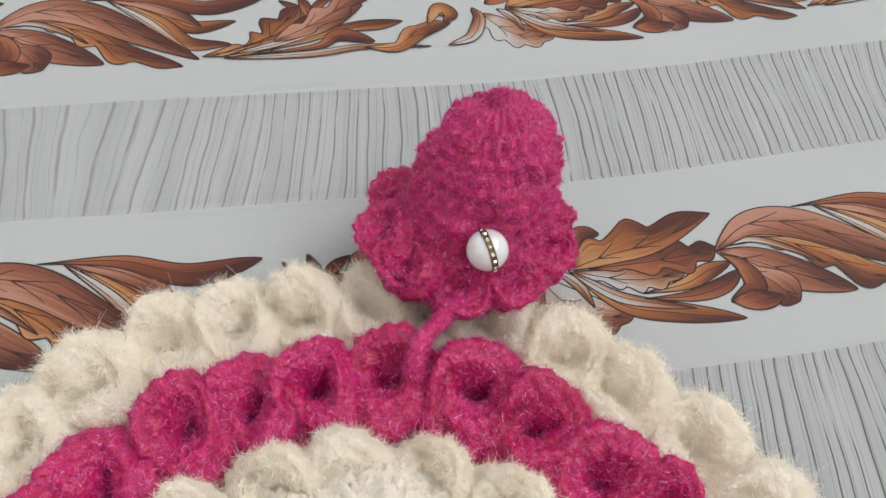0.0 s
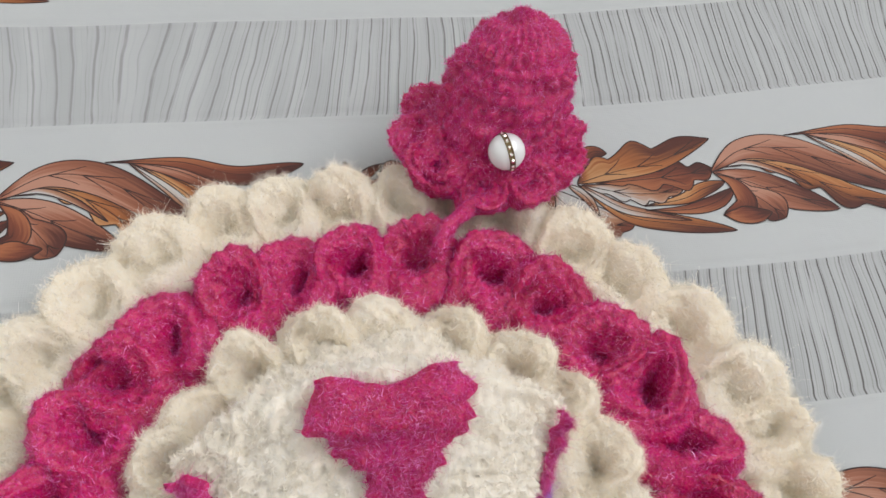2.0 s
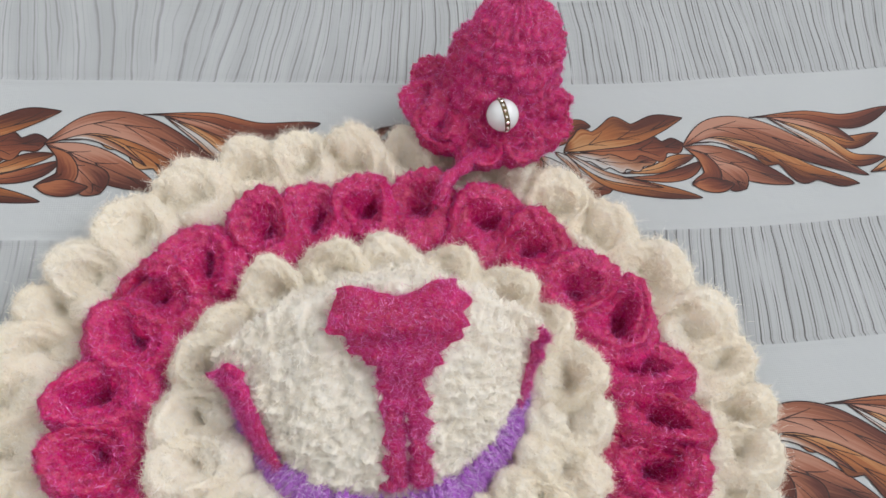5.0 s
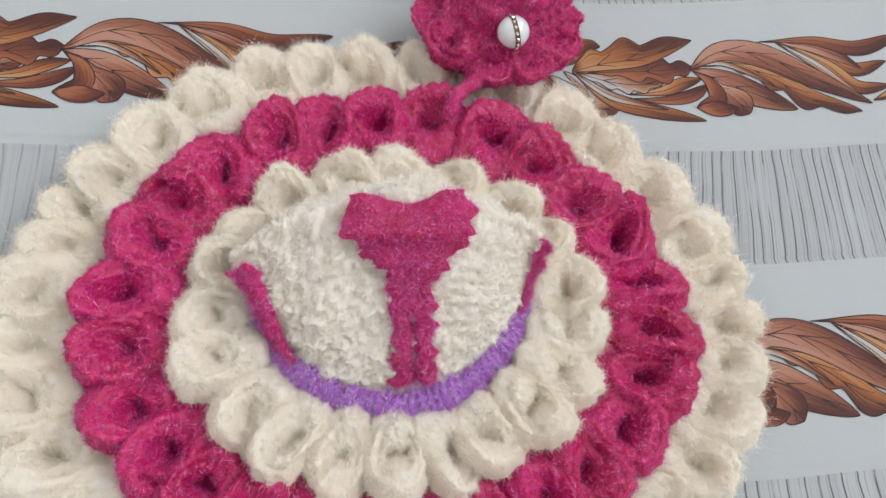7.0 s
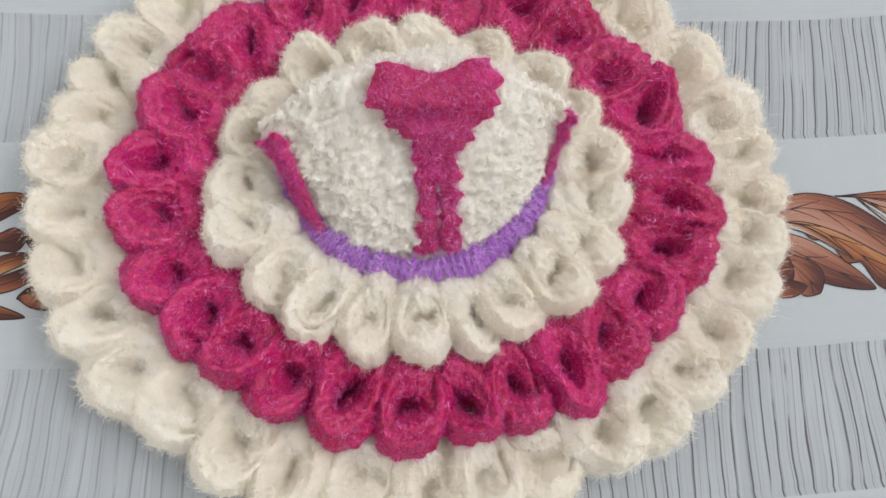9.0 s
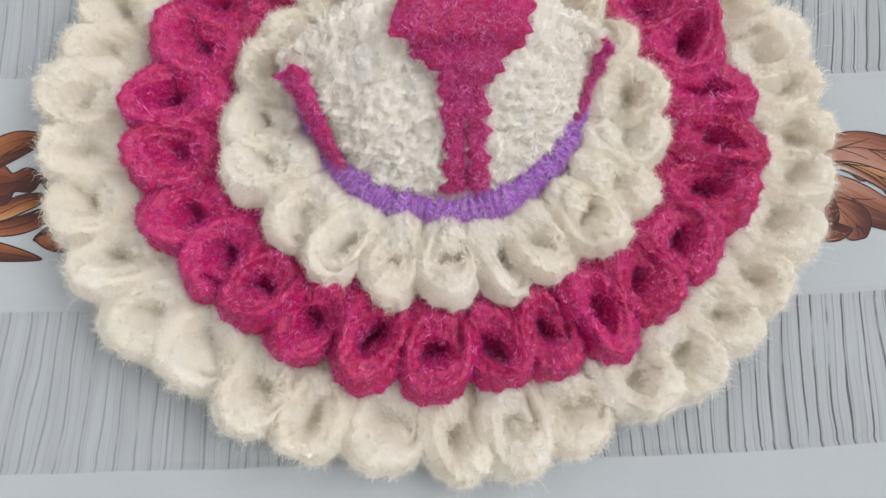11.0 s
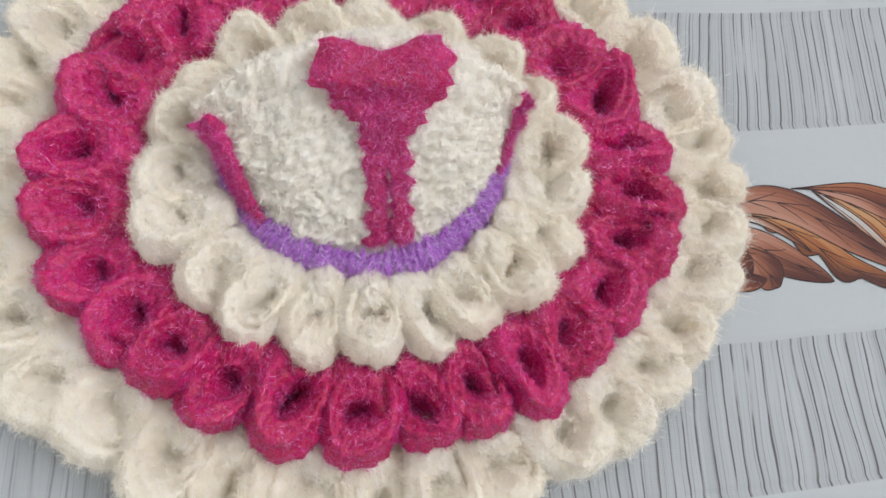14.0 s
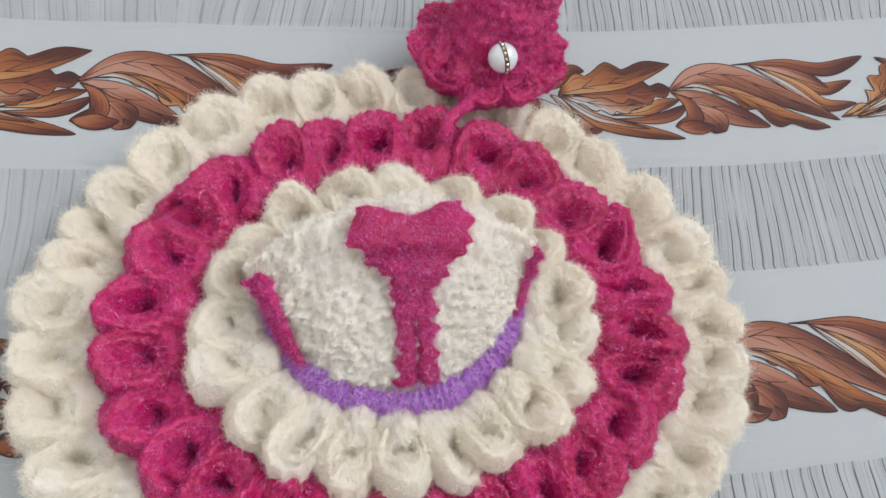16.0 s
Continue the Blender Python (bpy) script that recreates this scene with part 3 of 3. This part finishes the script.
def ruffle(name, label, angles, mid, size, base, lean, mat, variants, count, length, seed, bed, pit):
    """A ring of petals on a sloping bed; mid: the half axes of the oval on which the petals sit."""
    rng = np.random.default_rng(seed)
    # the bed
    (r0, z0), (r1, z1) = bed
    phi = np.linspace(0, 2 * math.pi, 120, endpoint=False)
    rows = []
    for f, dz in ((0, -0.004), (0, 0), (0.3, 0), (0.6, 0), (0.9, 0), (1, -0.002), (0.97, -0.004)):
        r = r0 + (r1 - r0) * f
        k = r / mid[0]
        rows.append(np.stack([mid[0] * k * np.cos(phi), mid[1] * k * np.sin(phi), np.full(120, max(0.0003, z0 + (z1 - z0) * f + dz))], 1))
    P = np.array(rows)
    flip = grid_normals(P, True)[3, :, 2].mean() < 0
    ring = put(name, woolly(name, P, True, mat, rng, count * 3, length, 0.7, 0.00005, 0.6, flip), dress, None, label)
    shapes = [curl(seed * 31 + v, size[0], size[1], size[2], mat, count, length, pit=pit, calm=v % 2 == 0) for v in range(variants)]
    last = -1
    for i, deg in enumerate(angles):
        a = radians(deg)
        gap = (angles[(i + 1) % len(angles)] - angles[i - 1]) % 360 / 2
        even = 360 / len(angles)
        r = rng.uniform(0.98, 1.02) * (1 - 0.045 * math.exp(-(((deg - 38) / 24) ** 2)))
        x, y = mid[0] * r * math.cos(a), mid[1] * r * math.sin(a)
        out = math.degrees(math.atan2(y / mid[1] ** 2 * mid[0] ** 2, x)) * 0.5 + math.degrees(math.atan2(y, x)) * 0.5
        if abs(math.degrees(math.atan2(y / mid[1] ** 2 * mid[0] ** 2, x)) - math.degrees(math.atan2(y, x))) > 180:
            out = math.degrees(math.atan2(y, x))
        pick = rng.integers(variants)
        pick = (pick + 1) % variants if pick == last else pick
        if 28 < deg < 152 and pick % 2:
            pick = (pick + 1) % variants if pick + 1 < variants else 0
            pick = (pick + 2) % (variants - variants % 2) if pick == last else pick
        last = pick
        m = pose(x, y, base, 0, 0, out + rng.uniform(-9, 9)) @ pose(0, 0, 0, rng.uniform(-16, 4), lean + rng.uniform(-6, 6), 0)
        m = m @ Matrix.Diagonal((rng.uniform(0.93, 1.06), min(1.3, max(0.72, gap / even)) * rng.uniform(0.97, 1.06), rng.uniform(0.88, 1.12), 1))
        put("ruffle_petal", shapes[pick], ring, m)
    return ring


OUTER = (5, 16, 29, 42, 54, 65, 75, 84, 93, 103, 113, 124, 136, 146, 155, 164, 173, 184, 195, 206, 216, 227, 238, 248, 259, 269, 278, 288, 299, 309, 318, 327, 338, 348, 357)
MIDDLE = (6, 20, 36, 51, 65, 80, 92, 105, 118, 133, 147, 160, 175, 189, 203, 216, 228, 240, 253, 266, 278, 289, 301, 313, 327, 340, 353)
INNER = (10, 29, 48, 68, 87, 106, 126, 144, 161, 179, 198, 218, 235, 251, 267, 282, 298, 316, 332, 350)
out_ring = ruffle("outer_ruffle", "cream outer ruffle of fuzzy curled petals", OUTER, (0.0950, 0.0800), (0.0140, 0.0101, 0.0122), 0.0030, 9, CREAM, 8, 13000, 0.0050, 3, ((0.070, 0.007), (0.104, 0.002)), 0.25)
out_ring.location = (-0.0007, 0.0006, 0)
mid_ring = ruffle("middle_ruffle", "magenta middle ruffle of fuzzy curled petals", MIDDLE, (0.0706, 0.0592), (0.0142, 0.0100, 0.0132), 0.0085, 7, MAGENTA, 10, 11500, 0.0033, 5, ((0.046, 0.013), (0.080, 0.007)), -0.05)
mid_ring.location = (-0.0007, 0.0006, 0)
in_ring = ruffle("inner_ruffle", "cream inner ruffle of fuzzy curled petals", INNER, (0.0464, 0.0370), (0.0118, 0.0085, 0.0116), 0.0150, 8, CREAM, 8, 11500, 0.0042, 7, ((0.030, 0.018), (0.054, 0.013)), 0.2)
in_ring.location = (-0.0008, -0.0012, 0)

# the flattened tube of the bodice: round at the waist, pressed to a ridge at the top
BX, BY = -0.0022, 0.0098


def bodice_point(u, v):
    """u: radians round the tube, v: 0 at the waist to 1 at the ridge; in the dress's own metres."""
    half = 0.0330 + 0.0068 * smooth_step(0, 1, v)
    deep = 0.0335 * (1 - v**1.5) ** 0.9 + 0.0030
    deep = deep + 0.0042 * np.sin(math.pi * np.clip(v, 0, 1)) * np.sin(2 * u) ** 2 + 0.0016 * np.sin(math.pi * np.clip(v, 0, 1))
    deep = np.where(np.sin(u) > 0, deep * (1 - 0.62 * smooth_step(0, 0.6, v)), deep)
    cy = BY + (0.0104 - 0.0095 * np.cos(u) ** 2 + 0.0030 * np.cos(u)) * v + 0.0012 * v
    x = BX + half * np.cos(u)
    y = cy + deep * np.sin(u)
    z = 0.0165 + (0.0205 + 0.0125 * np.sin(u) ** 2) * v
    return np.stack([x, y, z], -1)


def front_point(x, v, off):
    """A place on the bodice's front at x, lifted off it; past the ridge it goes on over the top."""
    over = np.clip((v - 0.955) / 0.13, 0, 1)
    v = np.minimum(v, 0.955)
    half = 0.0330 + 0.0068 * smooth_step(0, 1, v)
    u = -np.arccos(np.clip((x - BX) / half, -0.999, 0.999))
    p = bodice_point(u, v)
    e = 1e-3
    n = np.cross(bodice_point(u + e, v) - p, bodice_point(u, v + e) - bodice_point(u, v - e))
    n /= np.linalg.norm(n, axis=-1, keepdims=True) + 1e-15
    top = np.stack([p[..., 0], p[..., 1] * (1 - over) + (BY + 0.0134 - 0.0085 * ((p[..., 0] - BX) / 0.0398) ** 2) * over, p[..., 2] + 0.0024 * np.sin(over * 1.57)], -1)
    n = n * (1 - over[..., None]) + np.array([0, 0, 1.0]) * over[..., None]
    return top + n * np.asarray(off)[..., None]


rng = np.random.default_rng(11)
U, V_ = np.meshgrid(np.linspace(0, 2 * math.pi, 300, endpoint=False), np.linspace(0, 0.965, 84))
P = bodice_point(U, V_)
ridge = [P[-1] * np.array([1, 1 - f, 1]) + np.array([0, f, 0]) * (BY + 0.0104 - 0.0085 * np.cos(U[0]) ** 2 + 0.0030 * np.cos(U[0]))[:, None] + np.array([0, 0, 0.0022 * math.sin(f * 1.57)]) for f in (0.3, 0.6, 0.85, 1.0)]
P = np.concatenate([P, np.array(ridge)])
N = grid_normals(P, True)
sgn = 1 if N[42, 225, 1] < 0 else -1
N = N * sgn
rows = np.arange(P.shape[0])[:, None]
knit = np.abs(np.sin(U[0][None] * 38 + (rows // 4 % 2) * 1.57)) * np.abs(np.sin(rows * math.pi / 4))
P = P + N * (0.0007 * knit)[..., None]
P = lumps(P, N, 90.0, 0.0014, 3)
P = lumps(P, N, 300.0, 0.0016, 4)
P = lumps(P, N, 750.0, 0.0018, 6)
P[-1] = (P[-1] + P[-1][-np.arange(300) % 300]) / 2
bodice = put("bodice", woolly("bodice", P, True, IVORY, rng, 90000, 0.0032, 2.2, 0.00007, 0.4, sgn < 0), dress, None, "cream knitted bodice pressed flat, with magenta stripes")


def stripe(name, centre, half, v0, v1, teeth, seed, crease, label, rows=70, cols=26, count=8000, dip=0.0, tooth=0.0):
    """A magenta stripe worked into the bodice's front; centre and half are functions of the height."""
    rng = np.random.default_rng(seed)
    a = np.linspace(-1, 1, cols)[None] * np.ones((rows, 1))
    v = v0 + (v1 - dip * np.exp(-((a / 0.5) ** 2)) + 0.3 * dip * a - v0) * np.linspace(0, 1, rows)[:, None]
    sizes = rng.uniform(0.4, 1.3, 64)

    def jag(ph):
        at = v * teeth + ph + 0.12 * np.sin(v * 31 + ph * 9)
        return tooth * sizes[(np.floor(at).astype(int) + int(ph * 40)) % 64] * (np.abs(np.mod(at, 1.0) - 0.5) * 2 - 0.5)

    w = half(v) + np.where(a > 0, jag(0.0), jag(0.45))
    x = centre(v) + a * w
    edge = np.minimum(smooth_step(0, 0.3, 1 - np.abs(a)), smooth_step(0, 0.05, np.minimum(np.linspace(0, 1, rows), np.linspace(1, 0, rows))[:, None] + 0.008))
    off = 0.0014 - 0.0016 * np.exp(-(((v - 0.86) / 0.03) ** 2)) + 0.0012 * smooth_step(0.88, 0.94, v) + (0.0013 + 0.0011 * smooth_step(0.68, 0.8, v)) * edge + 0.0020 * smooth_step(0.75, 0.92, v) - crease * np.exp(-((a * w / 0.0009) ** 2)) * (v < 0.62) - 0.0030 * np.exp(-(((a - 0.05) / 0.42) ** 2)) * smooth_step(0.90, 0.97, v)
    P = front_point(x, v, off)
    N = grid_normals(P, False)
    flip = N[rows // 2, cols // 2, 1] > 0
    N = -N if flip else N
    P = lumps(P, N, 380.0, 0.0010, seed)
    return put(name, woolly(name, P, False, MAGENTA, rng, count, 0.0034, 1.4, 0.00005, 1.2, flip), bodice, None, label)


stripe("stripe", lambda v: 0.0036 - 0.003 * v, lambda v: 0.0070 - 0.0016 * smooth_step(0.15, 0.4, v) + 0.0104 * np.clip((np.floor(v * 24) / 24 - 0.72) / 0.20, 0, 1) - 0.0015 * smooth_step(0.98, 1.06, v), 0.25, 1.05, 9, 21, 0.0022, "magenta stripe that widens to a flared cap", 70, 26, 26000, 0.05, 0.0026)
stripe("stripe", lambda v: -0.0250 - 0.0148 * v, lambda v: 0.0038 - 0.0014 * v, 0.08, 0.93, 9, 22, 0.0, "dark magenta stripe along the folded edge", 50, 12, 9000, 0.0, 0.0007)
stripe("stripe", lambda v: 0.0272 + 0.0080 * v, lambda v: 0.0007 + 0 * v, 0.22, 0.97, 0, 23, 0.0, "thin magenta stripe along the folded edge", 50, 8)

# purple waistband of upright stitches
phi = np.linspace(0, 2 * math.pi, 120, endpoint=False)
band = []
for r, z in ((0.0395, 0.0135), (0.0388, 0.0180), (0.0366, 0.0212), (0.0338, 0.0225), (0.0320, 0.0218)):
    band.append(np.stack([BX + r * np.cos(phi), BY + r * np.sin(phi) * np.where(np.sin(phi) > 0, 0.5, 1), np.full(120, z)], 1))
band = np.array(band)
waist = put("waistband", woolly("waistband", band, True, PURPLE, np.random.default_rng(31), 1500, 0.002, 0.7, 0.00005, 0.6, grid_normals(band, True)[2, :, 2].mean() < 0), dress, None, "purple crocheted waistband")


def stitch(seed):
    rng = np.random.default_rng(seed)
    t, ph = np.linspace(0, 1, 9)[:, None], np.linspace(0, 2 * math.pi, 10, endpoint=False)[None]
    r = 0.0010 * np.sin(math.pi * (0.06 + 0.88 * t)) ** 0.6
    bow = np.sin(math.pi * t) * 0.0010
    P = np.stack([0.0094 * (0.5 - t) + 0 * ph, r * np.cos(ph) + 0 * t + 0.0003 * np.sin(t * 4 + seed), r * np.sin(ph) * 0.9 + bow + 0.0009 * t], 2)
    N = grid_normals(P, True)
    flip = (N[4, :, 2] * np.sin(ph[0])).mean() < 0
    return woolly("stitch", P, True, PURPLE, rng, 650, 0.0036, 1.5, 0.00007, 1.5, flip)


stitches = [stitch(s) for s in range(5)]
rng = np.random.default_rng(33)
for i in range(104):
    a = 2 * math.pi * i / 104
    r = 0.0368
    m = pose(BX + r * math.cos(a), BY + r * math.sin(a) * (0.5 if a < math.pi else 1), 0.0222, 0, 0, math.degrees(a)) @ pose(0, 0, 0, rng.uniform(-12, 12), 38 + rng.uniform(-8, 8), rng.uniform(-12, 12))
    put("stitch", stitches[rng.integers(5)], waist, m @ Matrix.Diagonal((rng.uniform(0.85, 1.15), rng.uniform(0.9, 1.25), 1, 1)))


def cord(name, points, radius, mat, parent, seed, label=""):
    line = through_points(points, 40)
    d = np.gradient(line, axis=0)
    d /= np.linalg.norm(d, axis=1, keepdims=True)
    side = np.cross(d, (0, 0, 1.0))
    side /= np.linalg.norm(side, axis=1, keepdims=True)
    up = np.cross(side, d)
    ph = np.linspace(0, 2 * math.pi, 14, endpoint=False)
    twist = np.linspace(0, 26, 40)
    r = radius * (1 + 0.16 * np.cos(2 * ph[None] + twist[:, None]))
    P = line[:, None] + r[..., None] * (np.cos(ph)[None, :, None] * side[:, None] + np.sin(ph)[None, :, None] * up[:, None])
    N = grid_normals(P, True)
    flip = ((P - line[:, None]) * N).sum() < 0
    return put(name, woolly(name, P, True, mat, np.random.default_rng(seed), 4000, 0.0022, 1.2, 0.00005, 0.2, flip), parent, None, label)


cord("drawstring", [(0.0160, 0.0600, 0.0225), (0.0172, 0.0625, 0.0258), (0.0190, 0.0660, 0.0265), (0.0245, 0.0720, 0.0245), (0.0300, 0.0780, 0.0240)], 0.0019, MAGENTA, dress, 41, "short twisted magenta drawstring")

# ---- the crocheted cap with its pearl ----
HX, HY, HZ = 0.0425, 0.0955, 0.0100
cap = thing("crocheted_hat", "magenta crocheted doll hat leaning on the dress's edge, with a pearl", "doll hat", (HX, HY, HZ))
cap.scale = (0.94, 0.94, 0.94)


def cap_point(u, v):
    """v: 0 at the brim to 1 at the tip."""
    axis = through_points([(0, 0, 0.007), (0.0028, 0.003, 0.018), (0.0058, 0.0085, 0.032), (0.0072, 0.0125, 0.0415)], 200)
    rad = through_points([(0.0208, 0), (0.0205, 0), (0.0190, 0), (0.0174, 0), (0.0164, 0), (0.0149, 0), (0.0112, 0), (0.0003, 0)], 200)[:, 0]
    lift = np.linspace(0, 1, 200)
    c = np.stack([np.interp(np.minimum(v / 0.86, 1), lift, axis[:, k]) for k in range(3)], -1)
    r = np.interp(v, lift, rad)
    c[..., 2] += 0.0050 * smooth_step(0.8, 1, v)
    c[..., 1] += 0.0028 * smooth_step(0.8, 1, v)
    return c + np.stack([r * np.cos(u) * 1.04, r * np.sin(u) * 0.97, -0.35 * r * np.sin(u) * smooth_step(0.1, 0.8, v)], -1)


rng = np.random.default_rng(51)
U, V_ = np.meshgrid(np.linspace(0, 2 * math.pi, 130, endpoint=False), np.linspace(0, 1, 64))
P = cap_point(U, V_)
N = grid_normals(P, True)
sgn = 1 if (N[20, 97, 1]) < 0 else -1
N = N * sgn
rows = np.arange(64)[:, None]
knit = np.abs(np.sin(U[0][None] * 13 + (rows // 5 % 2) * 1.57)) * np.abs(np.sin(rows * math.pi / 5))
P = P + N * (0.0016 * knit)[..., None]
P = lumps(P, N, 110.0, 0.0024, 8)
P = lumps(P, N, 300.0, 0.0015, 9)
put("crown", woolly("crown", P, True, MAGENTA, rng, 75000, 0.0026, 1.1, 0.000048, 1.0, sgn < 0), cap, None, "bell-shaped magenta crown of fuzzy crochet")
phi = np.linspace(0, 2 * math.pi, 90, endpoint=False)
ring = np.array([np.stack([r * np.cos(phi), r * np.sin(phi), np.full(90, z)], 1) for r, z in ((0.0155, 0.015), (0.018, 0.013), (0.0190, 0.009), (0.0185, 0.004), (0.0165, 0.001))])
brim = put("brim", woolly("brim", ring, True, MAGENTA, rng, 2500, 0.002, 0.8, 0.00005, 0.6, grid_normals(ring, True)[1, :, 2].mean() < 0), cap, None, "ruffled magenta brim")
lobes = [curl(300 + s, 0.0084, 0.0092, 0.0085, MAGENTA, 8000, 0.0028, "brim_petal", 0.55) for s in range(4)]
for i, deg in enumerate((-178, -142, -104, -64, -27, 8, 50, 95, 140)):
    a = radians(deg)
    m = pose(0.0176 * math.cos(a), (0.0145 if deg < 0 else 0.0175) * math.sin(a), 0.0120 if deg < 10 else 0.0085, 0, 0, deg) @ pose(0, 0, 0, 8 * math.sin(i * 2.3), 42, 0)
    put("brim_petal", lobes[i % 4], brim, m)

# pearl with a band of rhinestones
PX, PY, PZ = (0.0438 - HX) / 0.94, (0.0815 - HY) / 0.94, (0.0350 - HZ) / 0.94


def sphere(name, r, mat, parent, m, label=""):
    bm = bmesh.new()
    bmesh.ops.create_uvsphere(bm, u_segments=48, v_segments=28, radius=r)
    for f in bm.faces:
        f.smooth = True
    ob = part(name, bm, mat, parent, label)
    ob.matrix_basis = m
    return ob


turn = pose(PX, PY, PZ, 0, 82, 12)
pearl = sphere("pearl", 0.00525, PEARL, cap, turn, "glossy white pearl bead")
bm = bmesh.new()
ph = [2 * math.pi * i / 48 for i in range(48)]
hoop = [[bm.verts.new((r * math.cos(a), r * math.sin(a), z)) for a in ph] for r, z in ((0.0048, -0.00082), (0.0054, -0.00082), (0.00553, -0.0006), (0.0053, -0.00042), (0.0053, 0.00042), (0.00553, 0.0006), (0.0054, 0.00082), (0.0048, 0.00082))]
for p, q in zip(hoop, hoop[1:]):
    for i in range(48):
        bm.faces.new([p[i], p[(i + 1) % 48], q[(i + 1) % 48], q[i]])
hoop = part("bead_band", bm, METAL, pearl, "aged brass band set with clear rhinestones")
bm = bmesh.new()
bmesh.ops.create_cone(bm, cap_ends=True, segments=8, radius1=0.00068, radius2=0.00034, depth=0.00040)
stone = part("rhinestone", bm, CRYSTAL, pearl)
for i in range(16):
    a = 2 * math.pi * i / 16
    m = pose(0, 0, 0, 0, 0, math.degrees(a)) @ pose(0.0055, 0, 0, 0, 90, 0)
    if i == 0:
        stone.matrix_basis = m
    else:
        put("rhinestone", stone.data, pearl, m)
